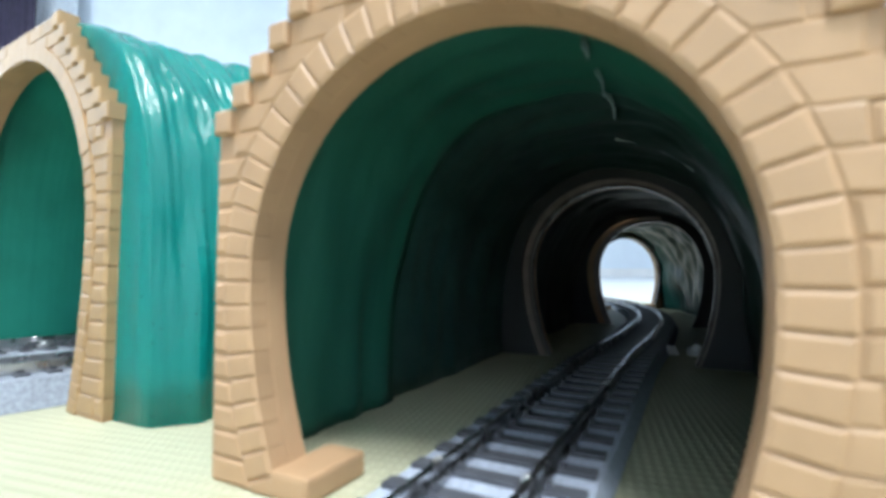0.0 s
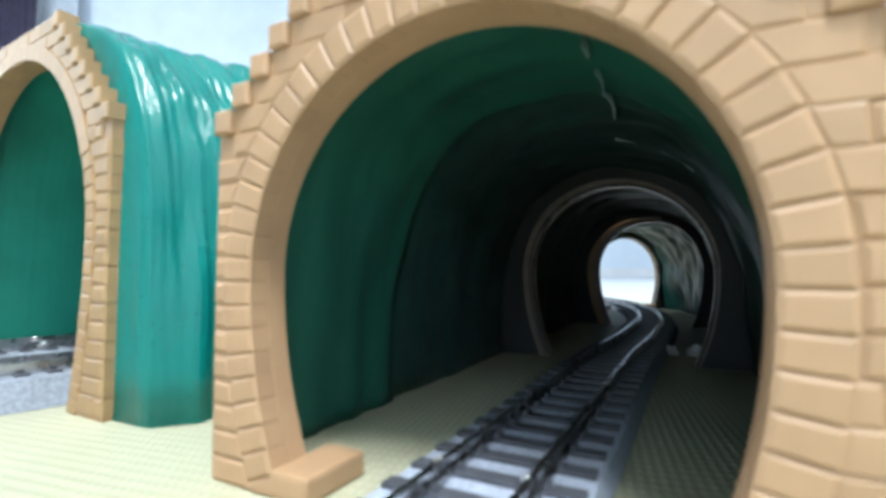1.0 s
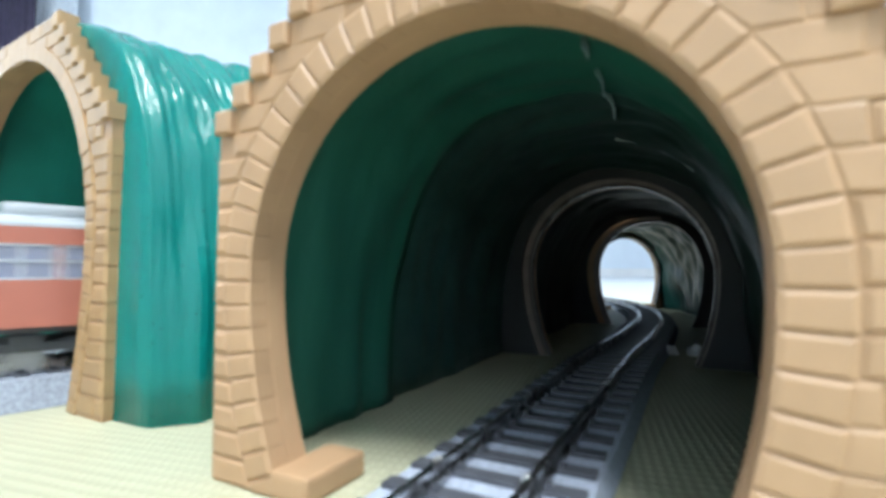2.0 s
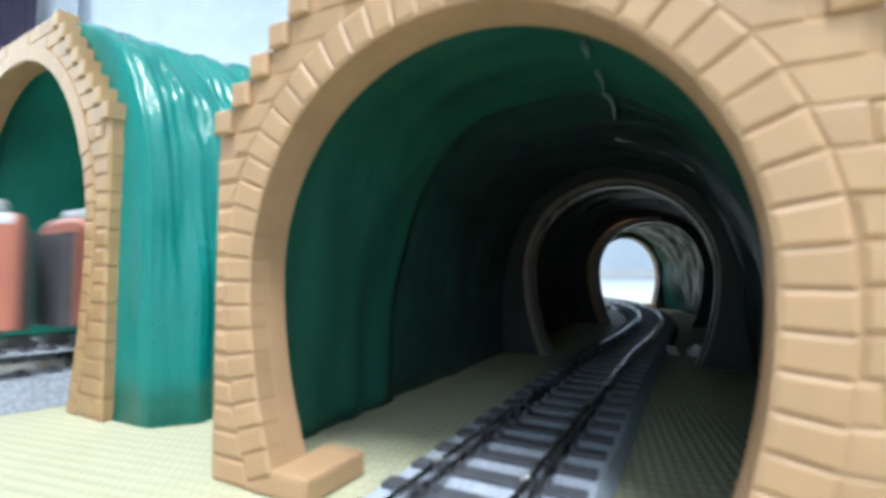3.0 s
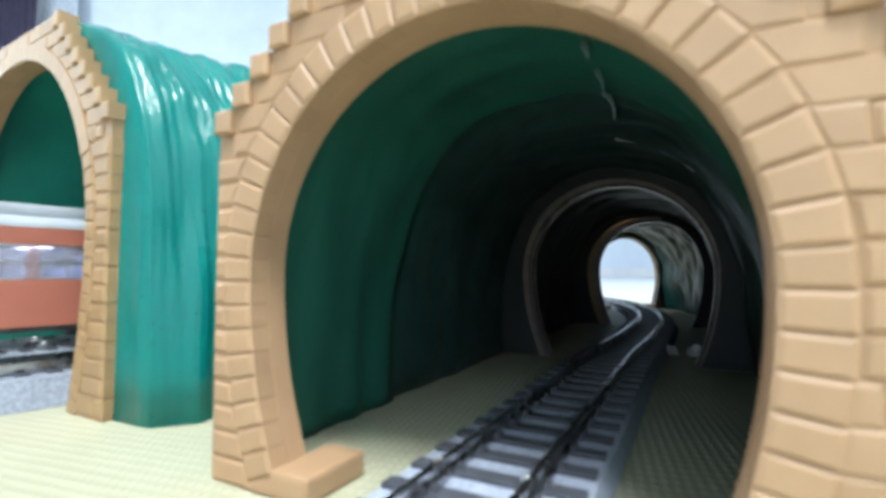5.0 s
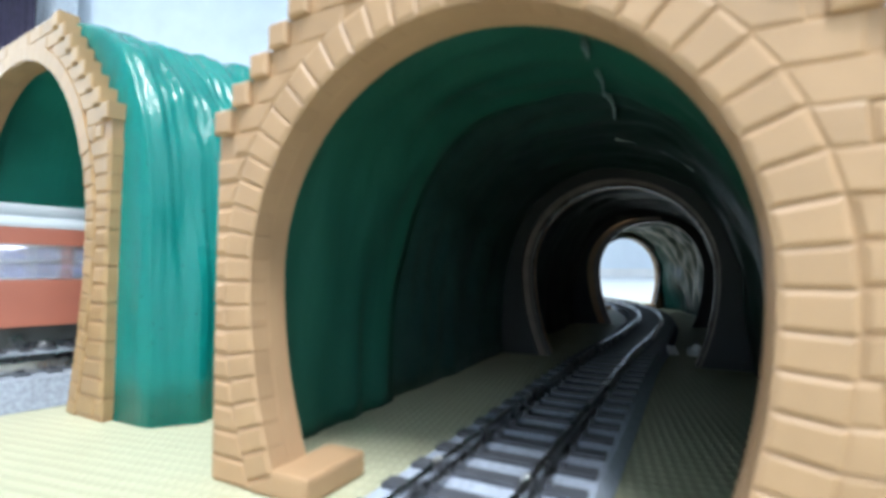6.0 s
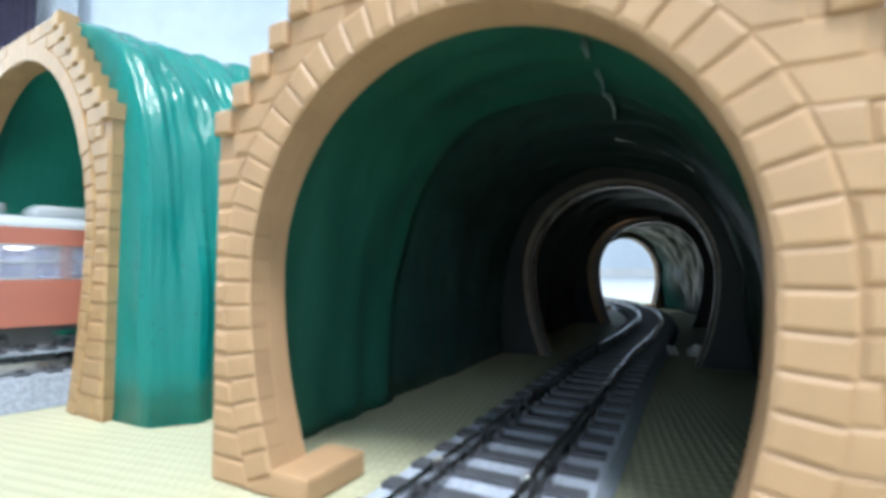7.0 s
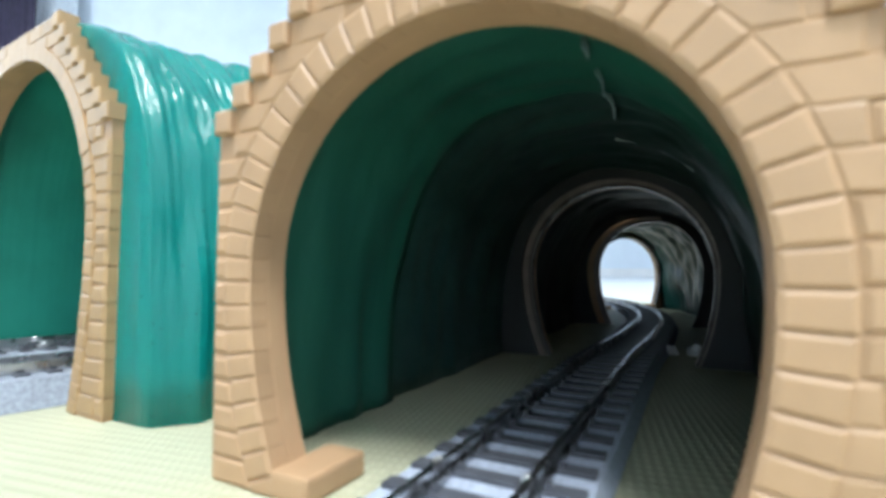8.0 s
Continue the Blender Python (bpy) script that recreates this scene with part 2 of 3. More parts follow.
# ---------------------------------------------------------------- room
def room():
    x0, x1, y0, y1, top = -3.6, 2.6, -2.0, 3.7, 2.4

    def slab(name, a, b, mat, label, category):
        bm = bmesh.new()
        box(bm, a[0], b[0], a[1], b[1], a[2], b[2])
        return tagged(part(name, bm, mat, scale=1.0), label, category, kind="structure")

    slab("floor", (x0, y0, -0.05), (x1, y1, -0.003), PALE_FLOOR, "pale whitish sheet floor of the room", "floor")
    bm = bmesh.new()
    box(bm, -0.95, 0.162, -0.45, 0.92, -0.0029, 0.0, 0.0006)
    tagged(part("woven_mat", bm, TATAMI, scale=1.0), "pale straw woven mat under the model railway", "mat")
    slab("ceiling", (x0, y0, top), (x1, y1, top + 0.1), WHITE, "plain white ceiling above the layout", "ceiling")
    slab("wall_north", (x0, y1, -0.05), (x1, y1 + 0.1, top), WALL, "pale bluish white papered wall", "wall")
    slab("wall_east", (x1, y0, -0.05), (x1 + 0.1, y1, top), WALL, "pale bluish white papered wall", "wall")
    slab("wall_west", (x0 - 0.1, y0, -0.05), (x0, y1, top), WALL, "pale bluish white papered wall", "wall")
    slab("wall_south", (x0, y0 - 0.1, -0.05), (x1, y0, top), WALL, "pale bluish white papered wall", "wall")
    bm = bmesh.new()
    box(bm, x0, x1, y1 - 0.014, y1, -0.0029, 0.064, 0.003)
    tagged(part("baseboard", bm, WHITE, scale=1.0), "white painted baseboard along the wall", "baseboard", kind="structure")
    for name, a, b, mat, label in (("lace_curtain", -3.3, -2.83, CURTAIN, "white lace curtain hanging in soft folds"),
                                   ("dark_curtain", -3.57, -3.06, PURPLE, "dark purple curtain drawn aside beside the lace")):
        bm = bmesh.new()
        n = 160
        y = y1 - (0.10 if mat is CURTAIN else 0.22)
        rows = [[], []]
        for i in range(n + 1):
            x = a + (b - a) * i / n
            f = 0.009 * math.sin(x * 50 + 3 * math.sin(x * 7)) + 0.004 * math.sin(x * 131 + 1)
            for k, z in enumerate((0.03, 2.25)):
                rows[k].append(bm.verts.new((x, y + f * (1 if k == 0 else 0.6), z)))
        for i in range(n):
            bm.faces.new((rows[0][i], rows[0][i + 1], rows[1][i + 1], rows[1][i]))
        ob = tagged(part(name, bm, mat, scale=1.0, smooth=True), label, "curtain")
        ob.modifiers.new("thickness", "SOLIDIFY").thickness = 0.004
    lamp = thing("ceiling_lamp", "square white ceiling lamp switched on", "ceiling lamp", pose(0.05, -0.84, 2.4))
    bm = bmesh.new()
    box(bm, -0.42, 0.42, -0.42, 0.42, -0.10, 0.0, 0.02)
    part("housing", bm, WHITE, lamp, scale=1.0)
    bm = bmesh.new()
    box(bm, -0.39, 0.39, -0.39, 0.39, -0.13, -0.10, 0.012)
    part("diffuser", bm, SHADE, lamp, "glowing opal diffuser", scale=1.0)


# ---------------------------------------------------------------- track
def section_track(name, label, pts_fn, s0, s1, ballast_half, foot_half, bed_z, tie_z, rail_z, tie_half, pitch, near=(0, 0), bed=BALLAST):
    """One run of sectional track. pts_fn(s, side) gives x, y, yaw. Ties with near[0] <= s <= near[1] are pieces of their own."""
    track = thing(name, label, "railway track")
    n = max(2, int((s1 - s0) / 6))
    path = [pts_fn(s0 + (s1 - s0) * i / n, 0.0) for i in range(n + 1)]
    bm = bmesh.new()
    extrude_path(bm, [(-foot_half, 0.05), (-ballast_half, bed_z - 0.2), (-ballast_half + 0.4, bed_z), (ballast_half - 0.4, bed_z), (ballast_half, bed_z - 0.2), (foot_half, 0.05)], path)
    part("ballast_bed", bm, bed, track, "speckled grey moulded ballast")
    for side in (-4.5, 4.5):
        bm = bmesh.new()
        w = 0.38
        extrude_path(bm, [(side - 0.7, tie_z - 0.05), (side - 0.7, tie_z + 0.25), (side - 0.18, tie_z + 0.4), (side - 0.18, rail_z - 0.5), (side - w, rail_z - 0.4), (side - w, rail_z - 0.06),
                          (side - w + 0.08, rail_z), (side + w - 0.08, rail_z), (side + w, rail_z - 0.06), (side + w, rail_z - 0.4), (side + 0.18, rail_z - 0.5), (side + 0.18, tie_z + 0.4),
                          (side + 0.7, tie_z + 0.25), (side + 0.7, tie_z - 0.05)], path)
        part("rail", bm, RAIL, track, "nickel silver rail")
    bm = bmesh.new()
    box(bm, -tie_half, tie_half, -1.05, 1.05, bed_z - 0.3, tie_z, 0.12)
    for side in (-4.5, 4.5):
        for k in (-1, 1):
            box(bm, side + k * 0.95 - 0.3, side + k * 0.95 + 0.3, -0.5, 0.5, tie_z - 0.05, tie_z + 0.45)
    first = None
    rest = []
    s = s0 + pitch / 2
    while s < s1:
        x, y, yaw = pts_fn(s, 0.0)
        if near[0] <= s <= near[1]:
            if first is None:
                first = part("tie", bm, TIE, track)
                ob = first
            else:
                ob = new("tie", first.data)
                ob.parent = track
            ob.matrix_local = pose(x * MM, y * MM, 0, 0, 0, -yaw)
        else:
            rest.append((x, y, yaw))
        s += pitch
    rb = bmesh.new()
    for x, y, yaw in rest:
        a = radians(yaw)
        e, f = Vector((math.cos(a), -math.sin(a), 0)), Vector((math.sin(a), math.cos(a), 0))
        o = Vector((x, y, 0))
        vs = [rb.verts.new(o + e * i * tie_half + f * j * 1.0 + Vector((0, 0, z))) for z in (bed_z - 0.2, tie_z) for i, j in ((-1, -1), (1, -1), (1, 1), (-1, 1))]
        for q in ((4, 5, 6, 7), (0, 1, 5, 4), (1, 2, 6, 5), (2, 3, 7, 6), (3, 0, 4, 7)):
            rb.faces.new([vs[k] for k in q])
    tagged(part("tie_row", rb, TIE, track), kind="stuff")
    return track


def tracks():
    single = section_track("single_track", "single model railway track with dark ties on grey ballast", lambda s, d: track_line(s, d), -150, 560, 9.3, 10.2, 2.3, 2.8, 4.4, 8.9, 5.4, (-40, 160))
    for side in (-4.5, 4.5):
        x, y, yaw = track_line(7.0, side - 0.35)
        bm = bmesh.new()
        bmesh.ops.create_uvsphere(bm, u_segments=14, v_segments=8, radius=0.55, matrix=Matrix.Translation((0, 0, 4.05)))
        box(bm, -0.3, 0.3, -1.4, 1.4, 2.85, 3.75, 0.1)
        ob = part("rail_joiner", bm, CHROME, single, "bright metal rail joiner")
        ob.matrix_local = pose(x * MM, y * MM, 0, 0, 0, -yaw)
    for r, label, near in ((OUTER, "outer loop of model railway track on tall grey ballast", (OUTER * radians(-62) + OUTER * math.pi, OUTER * radians(-28) + OUTER * math.pi)),
                           (INNER, "inner loop of model railway track on tall grey ballast", (INNER * radians(-60) + INNER * math.pi, INNER * radians(-28) + INNER * math.pi))):
        ring = section_track("loop_track", label, lambda s, d, r=r: loop(math.degrees(s / r) - 180, r + d), 0, 2 * math.pi * r * 0.9999, 9.6, 12.2, 5.0, 5.4, 7.0, 7.6, 4.4, near, PALE_BALLAST)
        for side in (-4.5, 4.5):
            x, y, yaw = loop(-39.8 if r == INNER else -47.0, r + side + 0.9)
            bm = bmesh.new()
            bmesh.ops.create_uvsphere(bm, u_segments=12, v_segments=8, radius=0.6, matrix=Matrix.Translation((0, 0, 6.5)))
            box(bm, -0.3, 0.3, -1.2, 1.2, 5.35, 6.2, 0.1)
            ob = part("rail_joiner", bm, CHROME, ring, "bright metal rail joiner")
            ob.matrix_local = pose(x * MM, y * MM, 0, 0, 0, -yaw)


# ---------------------------------------------------------------- tunnel portals
class Arch:
    """The opening of a portal: a round or steeper head on sides that tuck in towards the feet."""

    def __init__(self, radius, cz, tuck, bow=1.7, rise=None):
        self.r, self.cz, self.tuck, self.bow, self.h = radius, cz, tuck, bow, rise or radius

    def half(self, z, grow=0.0):
        r = self.r + grow
        if z >= self.cz:
            d = 1 - ((z - self.cz) / (self.h + grow)) ** 2
            return r * math.sqrt(d) if d > 0 else 0.0
        return r - self.tuck * ((self.cz - z) / self.cz) ** self.bow

    def outline(self, step=0.4, grow=0.0):
        pts = []
        n = int(self.cz / step)
        for i in range(n):
            z = self.cz * i / n
            pts.append((-self.half(z, grow), z))
        m = int(math.pi * self.r / step)
        for i in range(m + 1):
            a = math.pi - math.pi * i / m
            pts.append(((self.r + grow) * math.cos(a), self.cz + (self.h + grow) * math.sin(a)))
        pts += [(-x, z) for x, z in pts[:n][::-1]]
        return pts


def portal(label, m, arch, half, shoulder, top, course, step, ring=4.0, wing=0, foot=True, lining=1.2, vous=2.5, thick=2.6, deep=5.0, inner=None, worn=0.24, stone=None, plain_above=999.0):
    stone = stone or STONE
    p = thing("tunnel_portal", label, "tunnel portal", m, "tan tunnel portals")

    def outer(z, more=0):
        """Half width at z; the stepped edge runs on down for some more steps on one side."""
        return half - step * max(-more, math.ceil((z - shoulder + 0.001) / course) if z > shoulder - more * course else -more)

    # backing wall behind the stones
    bm = bmesh.new()
    levels = [arch.cz * i / 12 for i in range(12)]
    levels += [arch.cz + arch.h * math.sin(radians(a)) for a in range(0, 90, 3)] + [arch.cz + arch.h]
    levels += [shoulder + course * k for k in range(-wing, int((top - shoulder) / course) + 2)] + [top]
    levels = sorted({round(z, 4) for z in levels if z <= top})
    for z0, z1 in zip(levels, levels[1:]):
        o, o2 = outer((z0 + z1) / 2) - 0.25, outer((z0 + z1) / 2, wing) - 0.25
        a0, a1 = arch.half(z0) + 0.15, arch.half(z1) + 0.15
        if z0 >= arch.cz + arch.h - 0.01:
            prism(bm, [(-o, z0), (o2, z0), (o2, z1), (-o, z1)], 0.42, thick)
        else:
            prism(bm, [(-o, z0), (-a0, z0), (-a1, z1), (-o, z1)], 0.42, thick)
            prism(bm, [(a0, z0), (o2, z0), (o2, z1), (a1, z1)], 0.42, thick)
    bmesh.ops.remove_doubles(bm, verts=bm.verts[:], dist=0.002)
    part("backing_wall", bm, MORTAR, p)
    # smooth lining behind the ring
    bm = bmesh.new()
    a, b = arch.outline(0.8, -0.05), arch.outline(0.8, lining)
    rows = []
    for (x, z), (x2, z2) in zip(a, b):
        rows.append([bm.verts.new(c) for c in ((x, thick, z), (x, deep, z), (x2, deep, z2), (x2, thick, z2))])
    for r0, r1 in zip(rows, rows[1:]):
        for i in range(4):
            bm.faces.new((r0[i], r0[(i + 1) % 4], r1[(i + 1) % 4], r1[i]))
    bm.faces.new(rows[0])
    bm.faces.new(rows[-1][::-1])
    bmesh.ops.recalc_face_normals(bm, faces=bm.faces[:])
    # inner: a lining colour with the tunnel shade already in it
    part("lining", bm, inner or stone, p, "tan lining coloured dark brown for tunnel shade" if inner else "smooth tan lining")
    # ring of wedge stones
    pts = arch.outline(0.1)
    lengths = [0.0]
    for q, r in zip(pts, pts[1:]):
        lengths.append(lengths[-1] + math.dist(q, r))
    count = round(lengths[-1] / vous)
    marks = []
    for k in range(count + 1):
        want = lengths[-1] * k / count
        i = min(len(pts) - 2, max(1, int(np.searchsorted(lengths, want))))
        t = Vector((pts[i + 1][0] - pts[i - 1][0], pts[i + 1][1] - pts[i - 1][1])).normalized()
        nrm = Vector((-t.y, t.x))
        q = Vector(pts[i])
        marks.append((q, nrm, t))
    for k in range(count):
        (q0, n0, t0), (q1, n1, t1) = marks[k], marks[k + 1]
        plain = q0.y > plain_above
        g = 0.0 if plain else 0.05
        r = ring + (0.0 if plain else random.uniform(-0.12, 0.12))
        poly = [q0 + t0 * g, q1 - t1 * g, q1 - t1 * g + n1 * r, q0 + t0 * g + n0 * r]
        poly = [(v.x, max(0.02, v.y)) for v in poly]
        bm = bmesh.new()
        prism(bm, poly, -0.02 if plain else random.uniform(-0.03, 0.03), thick - 0.02, 0.04 if plain else worn)
        part("arch_stone", bm, stone, p)
    if lining > 2:
        for k in range(count):
            (q0, n0, t0), (q1, n1, t1) = marks[k], marks[k + 1]
            poly = [q0 + t0 * 0.3 + n0 * 0.9, q1 - t1 * 0.3 + n1 * 0.9, q1 - t1 * 0.3 + n1 * lining, q0 + t0 * 0.3 + n0 * lining]
            bm = bmesh.new()
            prism(bm, [(v.x, max(0.02, v.y)) for v in poly], deep + 0.9, deep - 0.2, -0.2)
            part("lining_stone", bm, RIM_GLINT if inner else stone, p)
    # courses of stones beside and above the ring
    rows = int(round(shoulder / course)) + int(round((top - shoulder) / course))
    off = shoulder - course * int(round(shoulder / course))
    for j in range(rows):
        z0, z1 = max(0.03, off + course * j), off + course * (j + 1)
        zm = (z0 + z1) / 2
        in0, in1 = arch.half(z0, ring), arch.half(z1, ring)
        full = z1 > arch.cz + arch.h + ring - 0.5
        if not full and zm > arch.cz and in1 == 0:
            in1 = 1.5
        for sgn in (-1, 1):
            more = wing if sgn > 0 else 0
            edge = outer(zm, more)
            start = 0.0 if full else min(in0, in1) + 0.15
            if edge - start < 0.6:
                continue
            cuts = [start]
            size = 5.6
            x = start + ((math.ceil(start / size) * size - start) if j % 2 else (math.ceil(start / size - 0.5) * size + size * 0.5 - start))
            while x < edge - 1.6 and edge - start > 7.8:
                if x - cuts[-1] > 1.2:
                    cuts.append(x)
                x += size
            cuts.append(edge)
            for i, (a, b) in enumerate(zip(cuts, cuts[1:])):
                last = i == len(cuts) - 2
                l0 = (in0 if not full else a) if i == 0 else a
                l1 = (in1 if not full else a) if i == 0 else a
                l0, l1 = l0 - 0.15, l1 - 0.15
                y0 = random.uniform(-0.02, 0.05) + 0.12
                first = shoulder - more * course
                coping = last and z0 >= first - course * 1.2
                if last and not coping and z0 >= first - course * 2.2:
                    b -= step * 0.95
                if coping:
                    # a proud coping stone at the step, and a sunk one inside it
                    c0 = max(l0, l1, b - step)
                    bm = bmesh.new()
                    poly = [(c0 + 0.1, z0 + 0.05), (b, z0 + 0.05), (b, z1 - 0.05), (c0 + 0.1, z1 - 0.05)]
                    prism(bm, [(sgn * x, z) for x, z in poly], -0.4, thick, 0.2)
                    part("coping_stone", bm, stone, p)
                    s0 = max(l0, l1, c0 - step)
                    if c0 - s0 > 0.5:
                        bm = bmesh.new()
                        prism(bm, [(sgn * x, z) for x, z in ((s0, z0), (c0 + 0.12, z0), (c0 + 0.12, z1), (s0, z1))], 0.3, thick, 0.08)
                        part("sunk_stone", bm, stone, p)
                    b = c0 - step
                    if b - max(l0, l1) < 0.6:
                        continue
                if b - max(l0, l1) < 0.25:
                    continue
                e = 0.09 if last else 0.012
                poly = [(l0, z0 + e), (b - 0.01, z0 + e), (b - 0.01, z1 - e), (l1, z1 - e)]
                bm = bmesh.new()
                prism(bm, [(sgn * x, z) for x, z in poly], y0, thick if last else 1.2, 0.34 if last else 0.17)
                part("brick", bm, stone, p)
    if foot:
        for sgn in (-1, 1):
            bm = bmesh.new()
            box(bm, *sorted((sgn * 14.5, sgn * (arch.half(0.5) + 1.2))), -0.06, 9.2, 0.02, 2.8, 0.55)
            part("foot_block", bm, stone, p, "rounded tan foot block")
    return p


# ---------------------------------------------------------------- green tunnel shells
def shell(label, frames, hw, zt, power, lump, seed, thick=1.1, right_extra=0.0, mat=None, plate=None, ds=2.0, flute=0.75, inside=None):
    """A moulded hill shell swept along frames (x, y, yaw), with flutes and lumps."""
    t = thing("tunnel_shell", label, "tunnel", None, "green tunnel shells")
    around = 110
    bm = bmesh.new()
    grids = []
    for inner in (0, 1):
        rows = []
        for k, (x, y, yaw) in enumerate(frames):
            a = radians(yaw)
            e = Vector((math.cos(a), -math.sin(a), 0))
            row = []
            kk = k * ds / 2.0
            for i in range(around + 1):
                th = math.pi - math.pi * i / around
                c, s = math.cos(th), math.sin(th)
                l = math.copysign(abs(c) ** (2 / power), c)
                z = abs(s) ** (2 / power)
                l *= hw if not right_extra else 37.8 + (hw + (right_extra + 0.5 * min(4.0, kk) if l > 0 else 0) - 37.8) * min(1.0, kk / 0.3)
                z *= zt
                pos = Vector((k * ds, i * 1.3, seed * 50.0))
                d = lump * (noise.noise(pos * 0.055) * 1.3 + 0.5 * noise.noise(pos * 0.13) + 0.3 * noise.noise(Vector((pos.x * 0.3, pos.y * 0.12, pos.z)))) + flute * noise.noise(Vector((kk * 0.42, i * 0.035, seed)))
                d += 0.75 * flute * noise.noise(Vector((kk * 1.5, i * 0.05, seed + 9)))
                if right_extra:
                    d += 0.45 * noise.noise(Vector((kk * 2.3, i * 0.06, seed + 21)))
                if right_extra:
                    d *= min(1.0, 0.05 + kk / 3.0)
                d = d * 0.12 - thick if inner and right_extra else d - inner * thick
                nl, nz = c, s
                p = Vector((x, y, 0)) + e * (l + nl * d)
                row.append(bm.verts.new((p.x, p.y, max(0.0, z + nz * d))))
            rows.append(row)
        grids.append(rows)
        for r0, r1 in zip(rows, rows[1:]):
            for i in range(around):
                q = (r0[i], r0[i + 1], r1[i + 1], r1[i])
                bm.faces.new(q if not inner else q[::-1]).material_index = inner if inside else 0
    o, n = grids
    for i in range(around):
        bm.faces.new((o[0][i + 1], o[0][i], n[0][i], n[0][i + 1]))
        bm.faces.new((o[-1][i], o[-1][i + 1], n[-1][i + 1], n[-1][i]))
    for k in range(len(frames) - 1):
        bm.faces.new((o[k][0], o[k + 1][0], n[k + 1][0], n[k][0]))
        bm.faces.new((o[k + 1][-1], o[k][-1], n[k][-1], n[k + 1][-1]))
    bmesh.ops.recalc_face_normals(bm, faces=bm.faces[:])
    body = part("moulded_shell", bm, mat or GREEN, t, smooth=True)
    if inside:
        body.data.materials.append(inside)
    if plate:
        # added plate that closes the shell round the arch and paints its darkness
        x, y, yaw = frames[-1]
        bm = bmesh.new()
        rows = []
        for i in range(61):
            th = math.pi - math.pi * i / 60
            c, s = math.cos(th), math.sin(th)
            ox, oz = math.copysign(abs(c) ** (2 / power), c) * (hw + 0.3), abs(s) ** (2 / power) * (zt + 0.3)
            lo, hi = 0.0, 1.0
            for _ in range(24):
                mid = (lo + hi) / 2
                inside = abs(ox * mid) < plate.half(oz * mid, 1.9) and oz * mid < plate.cz + plate.h + 1.9
                lo, hi = (mid, hi) if inside else (lo, mid)
            rows.append([bm.verts.new(v) for v in ((ox * lo, -1.0, oz * lo), (ox, -1.0, oz), (ox, 0.0, oz), (ox * lo, 0.0, oz * lo))])
        for r0, r1 in zip(rows, rows[1:]):
            for i in range(4):
                bm.faces.new((r0[i], r0[(i + 1) % 4], r1[(i + 1) % 4], r1[i]))
        bmesh.ops.recalc_face_normals(bm, faces=bm.faces[:])
        ob = part("end_plate", bm, PLATE_SHADE, t, "added black plate for the shade round the arch")
        ob.matrix_local = pose(x * MM, y * MM, 0, 0, 0, -yaw)
    return t


